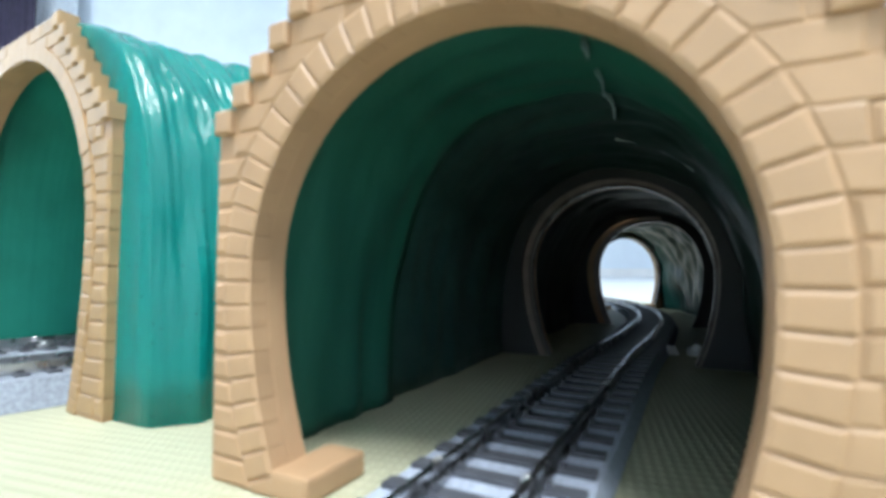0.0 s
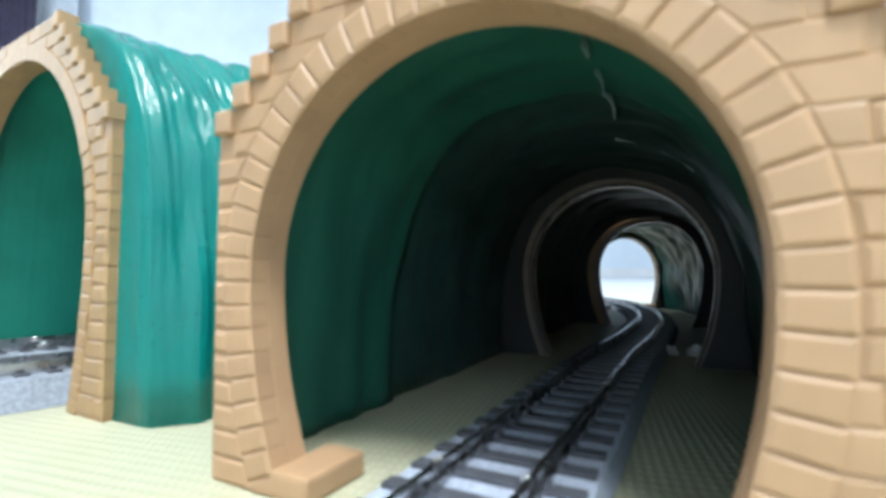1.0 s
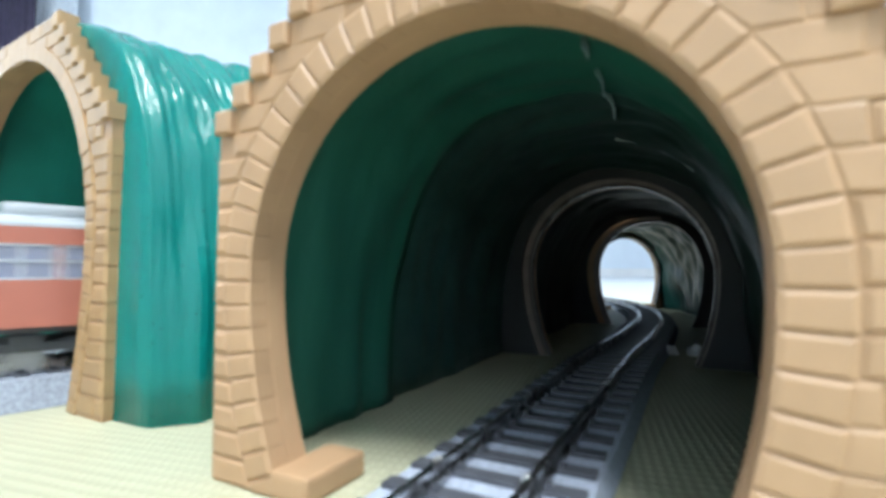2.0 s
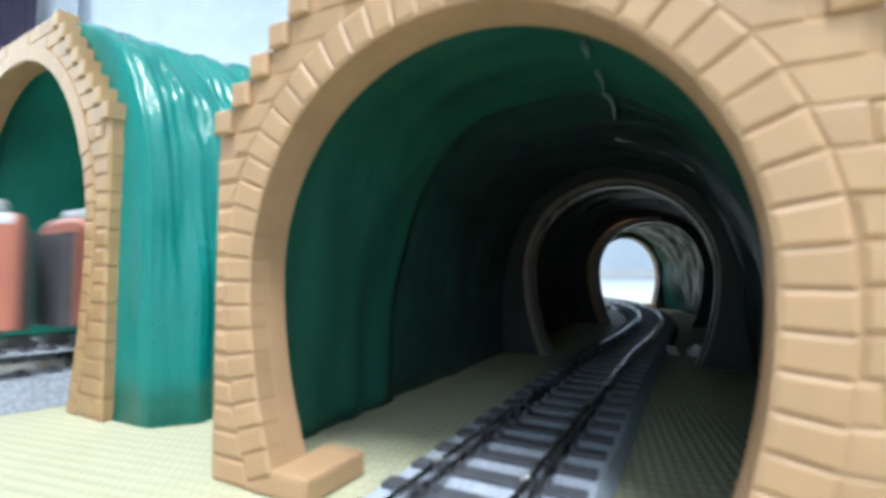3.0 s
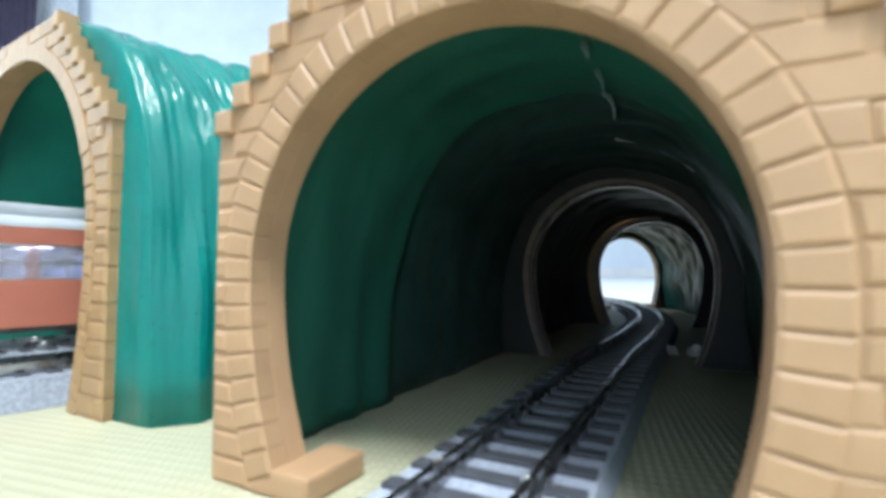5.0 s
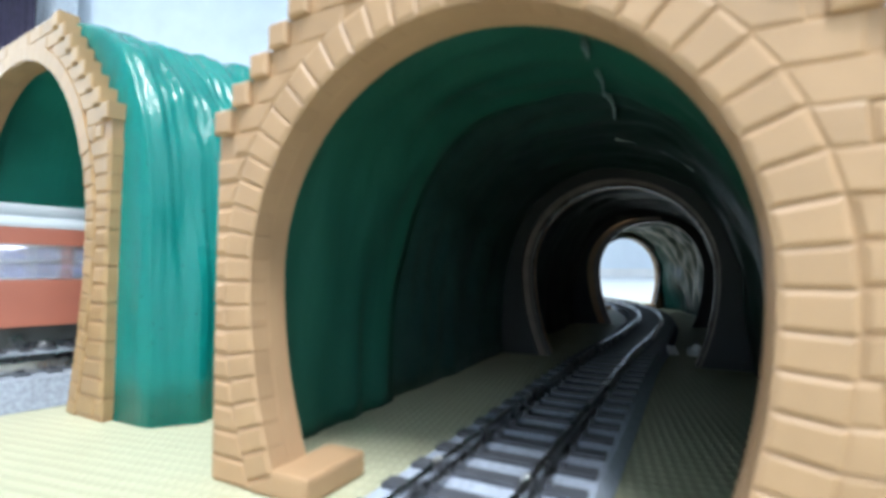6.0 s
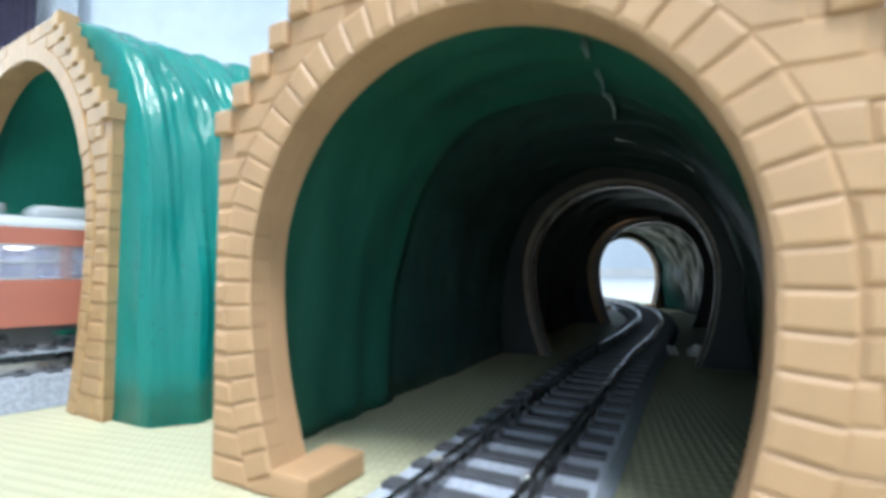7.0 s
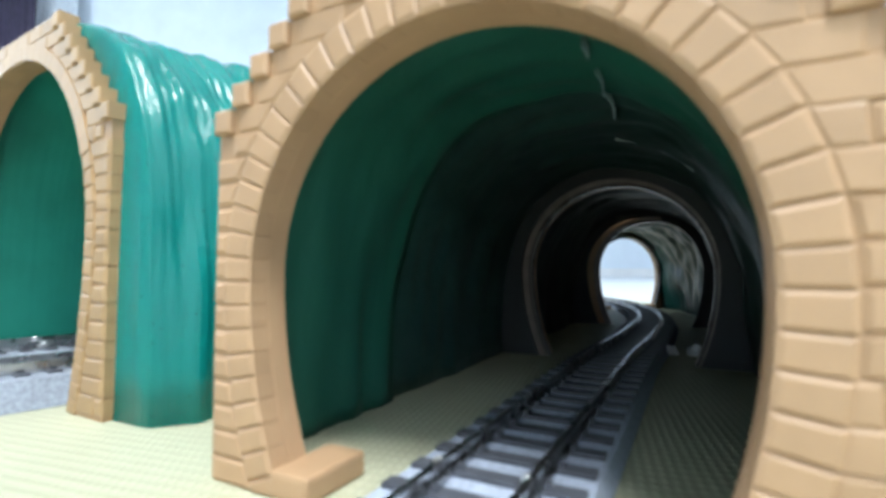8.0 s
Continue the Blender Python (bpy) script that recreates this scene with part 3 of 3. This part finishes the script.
def tunnels():
    def at(s, turn=0.0, side=0.0):
        x, y, yaw = line(s, side)
        return pose(x * MM, y * MM, 0, 0, 0, turn - yaw)

    small = Arch(23.15, 22.4, 4.8, 2.0)
    far = Arch(22.6, 22.9, 4.8, 2.0)
    bend = Arch(21.6, 23.7, 4.8, 2.0)
    kw = dict(half=28.9, shoulder=40.75, top=51.6, course=2.71, step=2.75)
    portal("tan plastic brick tunnel portal with a round arch", at(0), small, wing=2, **kw)
    portal("tan plastic brick tunnel portal between two shells", at(101, 180, 0.7), far, foot=False, lining=2.02, inner=SHADED_LINING, **kw)
    portal("tan plastic brick tunnel portal before the bend", at(196, 180, 3.4), bend, foot=False, lining=2.02, inner=SHADED_LINING, **kw)
    near_shell = shell("glossy green moulded plastic tunnel shell behind the arch", [line(2.7 + 2 * i) for i in range(18)], 30.0, 50.5, 2.5, 0.8, 1, flute=1.0, inside=SHADED_INSIDE)

    def ridge(owner, rows, dx, dy, hang):
        """A thin seam on the vault, drawn pale as a light leak, through rows of (along, lateral), dy long and dx wide
        at each row.
        """
        bm = bmesh.new()
        pts = []
        for q, l in rows:
            x, y, _ = line(q - dy / 2, l - dx / 2)
            x2, y2, _ = line(q + dy / 2, l + dx / 2)
            z = (49.0 if q < 36 else 49.8) * (1 - (abs(l) / 30) ** 2.5) ** 0.4 - hang
            pts.append([bm.verts.new(v) for v in ((x, y, z), (x2, y2, z), (x2, y2, z + 2), (x, y, z + 2))])
        for a, b in zip(pts, pts[1:]):
            for i in range(4):
                bm.faces.new((a[i], a[(i + 1) % 4], b[(i + 1) % 4], b[i]))
        bmesh.ops.recalc_face_normals(bm, faces=bm.faces[:])
        part("seam_ridge", bm, LEAK_LIGHT, owner, "pale thin strip for light leaking at a seam")

    ridge(near_shell, [(26.0 + k, 8.4 + 0.25 * math.sin(k * 0.5) - 0.03 * k) for k in range(24)], 0.25, 0, 0.5)
    ridge(near_shell, [(18.0 + k, 8.3 + 0.1 * math.sin(k)) for k in range(4)], 0.25, 0, 0.5)
    ridge(near_shell, [(66.2 + 0.34 * k, 5.2 + k) for k in range(15)], 0, 0.2, -0.12)
    shell("green tunnel shell joined to the glossy one, darkened for depth shade", [line(36.0 + 2 * i) for i in range(31)], 31.2, 51.2, 2.5, 1.0, 5, mat=DEPTH_SHADE, plate=far)
    shell("matt tunnel shell, middle piece, coloured charcoal for tunnel darkness", [line(101.2 + 2 * i) for i in range(46)], 31.0, 51.0, 2.5, 1.2, 2, mat=TUNNEL_DARK, plate=bend)
    turn = [line(197 + 2 * i) for i in range(50)]
    turn = [(x, y, yaw - 20.0 * (i / 49) ** 2) for i, (x, y, yaw) in enumerate(turn)]
    shell("glossy green moulded tunnel shell round the bend, darkened for shade", turn, 31.0, 51.0, 2.5, 2.4, 3, mat=SHADED_GREEN)
    x, y, yaw = turn[-1]
    x, y = x + 2.8 * math.sin(radians(yaw)) + 2.6 * math.cos(radians(yaw)), y + 2.8 * math.cos(radians(yaw)) - 2.6 * math.sin(radians(yaw))
    portal("tan plastic brick tunnel portal at the far end of the bend", pose(x * MM, y * MM, 0, 0, 0, 180 - yaw), small, foot=True, inner=SHADED_LINING, **kw)
    # double-track tunnel on the loop
    big = Arch(31.9, 28.6, 4.2, 1.7, 35.6)
    yaw = 31.0
    cx, cy = -85.1, 93.0
    portal("large tan plastic brick portal of the double-track tunnel", pose(cx * MM, cy * MM, 0, 0, 0, -yaw), big, half=39.0, shoulder=49.5, top=69.5, course=2.87, step=2.75, vous=2.85, ring=3.0, foot=False, thick=3.0, deep=4.4, worn=0.2, stone=OCHRE, plain_above=44.0)
    frames = []
    for i in range(520):
        s = 2.7 + 0.4 * i
        deg = -41.2 + math.degrees(s / 411.0)
        x, y, h = loop(deg, 411.0)
        mixw = min(1.0, s / 70.0)
        frames.append((x, y, yaw + (h - yaw) * mixw if h > yaw else h))
    shell("glossy green fluted plastic hill of the double-track tunnel", frames, 40.0, 69.5, 3.2, 2.2, 4, right_extra=6.0, ds=0.4, flute=0.65, thick=2.6, inside=LIT_INSIDE)


# ---------------------------------------------------------------- train
CAR = 133.6
PITCH = 138.5


def coach(label, cab_front, cab_rear, linked=False):
    """One coach; y forward, z from the rail top."""
    c = thing("railcar", label, "model train car", None, "cars of the passing train")
    hl, w = CAR / 2, 9.35
    zb, zs, zw, zt = 6.4, 14.5, 20.6, 23.6
    bm = bmesh.new()
    gaps = []
    y = -hl + 6.0
    while y < hl - 14:
        gaps.append((y, y + 9.6))
        y += 10.1
    for sgn in (-1, 1):
        a, b = sorted((sgn * w, sgn * (w - 0.8)))
        box(bm, a, b, -hl, hl, zb, zs)
        box(bm, a, b, -hl, hl, zw, zt)
        last = -hl
        for g0, g1 in gaps:
            box(bm, a, b, last, g0, zs, zw)
            last = g1
        box(bm, a, b, last, hl, zs, zw)
        # door lines and belt rail
        for k in (0.12, 0.38, 0.62, 0.88):
            yd = -hl + CAR * k
            box(bm, *sorted((sgn * w, sgn * (w + 0.12))), yd - 0.15, yd + 0.15, zb + 0.6, zs - 0.2)
    box(bm, -w + 0.8, w - 0.8, -hl + 0.8, hl - 0.8, zb, zb + 1.0)
    for end, cab in ((1, cab_front), (-1, cab_rear)):
        a, b = sorted((end * hl, end * (hl - 0.8)))
        if cab:
            box(bm, -w, w, a, b, zb + 0.9, zs + 2.8)
            box(bm, -w, w, a, b, zw + 0.8, zt + 0.6)
            for x0, x1 in ((-w, -w + 1.2), (-3.4, -2.2), (2.2, 3.4), (w - 1.2, w)):
                box(bm, x0, x1, a, b, zs + 2.8, zw + 0.8)
        else:
            box(bm, -w, -3.0, a, b, zb, zt)
            box(bm, 3.0, w, a, b, zb, zt)
            box(bm, -3.0, 3.0, a, b, zt - 3.0, zt)
    part("body", bm, VERMILION, c)
    # rounded roof
    bm = bmesh.new()
    sec = []
    for i in range(17):
        t = math.pi * i / 16
        sec.append((-math.copysign(abs(math.cos(t)) ** 0.75, math.cos(t)) * (w + 0.05), zt + 2.5 * math.sin(t) ** 0.8))
    sec += [(w - 0.9, zt), (-w + 0.9, zt)]
    r0 = -hl + (9.0 if cab_rear else 1.2)
    r1 = hl - (9.0 if cab_front else 1.2)
    extrude_path(bm, sec, [(0, r0, 0), (0, r1, 0)])
    part("roof", bm, ROOF, c, "silver grey rounded roof", smooth=False)
    for end, cab in ((1, cab_front), (-1, cab_rear)):
        bm = bmesh.new()
        a = r1 if end > 0 else r0
        b = end * hl
        steps = 6
        rows = []
        for k in range(steps + 1):
            t = k / steps
            drop = 0.35 * t ** 3
            rows.append([bm.verts.new((x * (1 - 0.04 * t ** 4), a + (b - a) * t, zt + (z - zt) * (1 - drop) + 0.02)) for x, z in sec])
        for q, r in zip(rows, rows[1:]):
            for i in range(len(sec)):
                bm.faces.new((q[i], q[(i + 1) % len(sec)], r[(i + 1) % len(sec)], r[i]))
        bm.faces.new(rows[0])
        bm.faces.new(rows[-1])
        bmesh.ops.recalc_face_normals(bm, faces=bm.faces[:])
        part("roof_end", bm, VERMILION, c, "vermilion roof end", smooth=False)
        if cab and linked and end > 0:
            bm = bmesh.new()
            for k in range(4):
                y0, y1 = end * (hl + 0.5 * k), end * (hl + 0.5 * k + 0.5)
                g = 0.2 * (k % 2)
                box(bm, -4.6 + g, 4.6 - g, y0, y1, zb - 0.4, zs + 4.6 - g)
            part("gangway", bm, GANGWAY, c, "grey folded gangway")
        if cab:
            bm = bmesh.new()
            cylinder(bm, (0, end * (hl - 3.5), zt + 1.5), (0, end * (hl + 0.2), zt + 1.5), 1.9, seg=20)
            housing = part("headlamp_housing", bm, VERMILION, c)
            for x in (-0.95, 0.95):
                bm = bmesh.new()
                cylinder(bm, (x, end * (hl + 0.15), zt + 1.5), (x, end * (hl + 0.9), zt + 1.5), 0.85, seg=16)
                part("headlamp", bm, HEADLAMP if end < 0 else FRAME, housing, "lit white headlamp" if end < 0 else "unlit headlamp")
            bm = bmesh.new()
            for x0, x1 in ((-w + 1.3, -3.5), (-2.1, 2.1), (3.5, w - 1.3)):
                box(bm, x0, x1, *sorted((end * (hl - 0.2), end * (hl - 0.5))), zs + 2.85, zw + 0.75)
            part("windscreen", bm, GLASS, c, "clear cab windscreen")
            bm = bmesh.new()
            for x in (-6.2, 6.2):
                cylinder(bm, (x, end * (hl - 0.3), zb + 2.5), (x, end * (hl + 0.3), zb + 2.5), 0.8)
            part("tail_lamp", bm, FRAME, c)
            bm = bmesh.new()
            box(bm, -7.5, 7.5, *sorted((end * (hl - 1.5), end * (hl - 0.4))), 1.6, zb + 0.8, 0.2)
            part("skirt", bm, DARK, c)
        else:
            bm = bmesh.new()
            for k in range(4):
                y0, y1 = sorted((end * (hl - 0.4 + 0.45 * k), end * (hl + 0.05 + 0.45 * k)))
                g = 0.15 * (k % 2)
                box(bm, -6.8 + g, 6.8 - g, y0, y1, zb - 0.4, zt - 0.6 - g)
            part("gangway", bm, GANGWAY, c, "grey folded gangway")
        bm = bmesh.new()
        box(bm, -1.0, 1.0, *sorted((end * (hl - 2), end * (hl + 2.1))), 2.6, 4.6, 0.3)
        part("coupler", bm, DARK, c)
    # cooling units on the roof
    for k in range(5):
        y0, y1 = -hl + 2.0 + 26.7 * k, -hl + 24.7 + 26.7 * k
        y0, y1 = max(y0, r0 + 1.0), min(y1, r1 - 1.0)
        bm = bmesh.new()
        box(bm, -6.2, 6.2, y0, y1, zt + 1.9, zt + 4.4, 0.9)
        part("cooling_unit", bm, ROOF, c, "silver roof cooling unit")
    # panes and interior
    pane = None
    for sgn in (-1, 1):
        for g0, g1 in gaps:
            if pane is None:
                bm = bmesh.new()
                box(bm, -0.12, 0.12, -4.8, 4.8, zs, zw)
                pane = part("window_pane", bm, GLASS, c)
                sash = bmesh.new()
                box(sash, -0.2, 0.2, -4.8, 4.8, zs + 3.0, zs + 3.35)
                box(sash, -0.2, 0.2, -4.8, 4.8, zs, zs + 0.35)
                box(sash, -0.2, 0.2, -4.6, 4.6, zw - 0.35, zw)
                for k in (-4.6, -0.2, 4.2):
                    box(sash, -0.2, 0.2, k, k + 0.4, zs, zw)
                sash = part("window_sash", sash, FRAME, pane, "aluminium window sash")
                ob = pane
            else:
                ob = new("window_pane", pane.data)
                ob.parent = c
                child = new("window_sash", sash.data)
                child.parent = ob
            ob.visible_shadow = False
            ob.matrix_local = pose(sgn * (w - 0.35) * MM, (g0 + g1) / 2 * MM, 0)
    bm = bmesh.new()
    box(bm, -w + 0.9, w - 0.9, -hl + 3, hl - 3, zb + 1.1, zb + 1.6)
    for sgn in (-1, 1):
        y = -hl + 6
        while y < hl - 8:
            box(bm, sgn * 6.2 - 2.2, sgn * 6.2 + 2.2, y, y + 1.4, zb + 1.6, zs + 2.2)
            box(bm, sgn * 6.2 - 2.2, sgn * 6.2 + 2.2, y, y + 4.4, zb + 1.6, zb + 4.4)
            y += 6.2
    part("seats", bm, SEAT, c, "blue moulded seats")
    bm = bmesh.new()
    for k in range(5):
        y = -hl + 16.5 + k * 21.5
        box(bm, -5.5, 5.5, y - 1.3, y + 1.3, zw - 0.35, zw - 0.05)
    part("light_bar", bm, CABIN, c, "glowing interior light bar")
    # underframe and running gear
    bm = bmesh.new()
    y = -22
    for k, (l, h) in enumerate(((9, 2.6), (7, 3.2), (12, 2.4), (6, 3.4), (8, 2.8))):
        for sgn in (-1, 1):
            box(bm, sgn * 5.8 - 2.4, sgn * 5.8 + 2.4, y, y + l - 1, 5.9 - h, 5.9, 0.25)
        y += l
    box(bm, -8.4, 8.4, -hl + 2, hl - 2, 5.4, 6.5)
    part("underframe", bm, DARK, c, "dark grey underfloor equipment")
    for yb in (-46.0, 46.0):
        bm = bmesh.new()
        for sgn in (-1, 1):
            box(bm, sgn * 6.9 - 0.5, sgn * 6.9 + 0.5, -11, 11, 2.0, 3.6, 0.2)
            for k in (-7, 7):
                box(bm, sgn * 6.9 - 0.7, sgn * 6.9 + 0.7, k - 1.6, k + 1.6, 1.6, 4.2, 0.3)
            box(bm, sgn * 6.9 - 0.8, sgn * 6.9 + 0.8, -2.4, 2.4, 2.4, 5.0, 0.3)
        box(bm, -6.4, 6.4, -2, 2, 3.0, 5.4)
        bogie = part("bogie", bm, DARK, c, "dark grey bogie")
        bogie.matrix_local = pose(0, yb * MM, 0)
        for k in (-7.0, 7.0):
            bm = bmesh.new()
            cylinder(bm, (-5.6, 0, 0), (5.6, 0, 0), 0.6, seg=10)
            for sgn in (-1, 1):
                cylinder(bm, (sgn * 3.9, 0, 0), (sgn * 5.0, 0, 0), 2.8, seg=28)
                cylinder(bm, (sgn * 3.5, 0, 0), (sgn * 3.9, 0, 0), 3.2, seg=28)
            ws = part("wheelset", bm, RAIL, bogie, "metal wheels on an axle")
            ws.matrix_local = pose(0, k * MM, 2.85 * MM)
    return c


TRAIN = []


def train():
    cabs = ((True, False), (False, True), (True, False), (False, False), (False, True))
    for k, (f, r) in enumerate(cabs):
        kind = "vermilion railcar with silver roof and lit headlamps at its cab" if f or r else "vermilion middle car with silver roof and lit windows"
        TRAIN.append(coach(kind, f, r, k == 2))


def motions():
    rate = math.degrees(117.0 / OUTER)
    step = math.degrees(PITCH / OUTER)
    radius = math.sqrt(OUTER ** 2 - 46.0 ** 2)
    for i, c in enumerate(TRAIN):
        rows = []
        ahead = math.degrees((0.8, 0.8, 2.8, -0.6, 0.8)[i] / OUTER)
        for k in range(33):
            t = k * 0.25
            deg = -40.8 + (t - 3.0) * rate + step * (0.5 - i) + ahead
            x, y, yaw = loop(deg, radius)
            rows.append((t, pose(x * MM, y * MM, 7.0 * MM, 0, 0, -yaw)))
        walk(c, rows)
        spin = math.degrees(117.0 / 2.8) / FPS
        for bogie in c.children:
            if not bogie.name.startswith("bogie"):
                continue
            for ws in bogie.children:
                seat = ws.matrix_local.translation.copy()
                walk(ws, [(k / FPS, pose(*seat, -spin * k)) for k in range(8 * FPS + 1)])


def scraps():
    """Two bits of crumpled foil lying on the mat beside the line."""
    for x, y, size, rz in ((63.5, 134.0, 1.8, 20), (69.5, 132.0, 2.3, 65)):
        bm = bmesh.new()
        bmesh.ops.create_icosphere(bm, subdivisions=2, radius=size)
        for v in bm.verts:
            v.co *= 0.6 + 0.7 * noise.random()
            v.co.z = max(0.0, v.co.z + size * 0.4)
        ob = part("foil_scrap", bm, WHITE)
        ob.matrix_world = pose(x * MM, y * MM, 0.0001, 0, 0, rz)
        tagged(ob, "small crumpled white foil scrap on the mat", "foil scrap", "foil scraps")


room()
scraps()
tracks()
tunnels()
train()
motions()
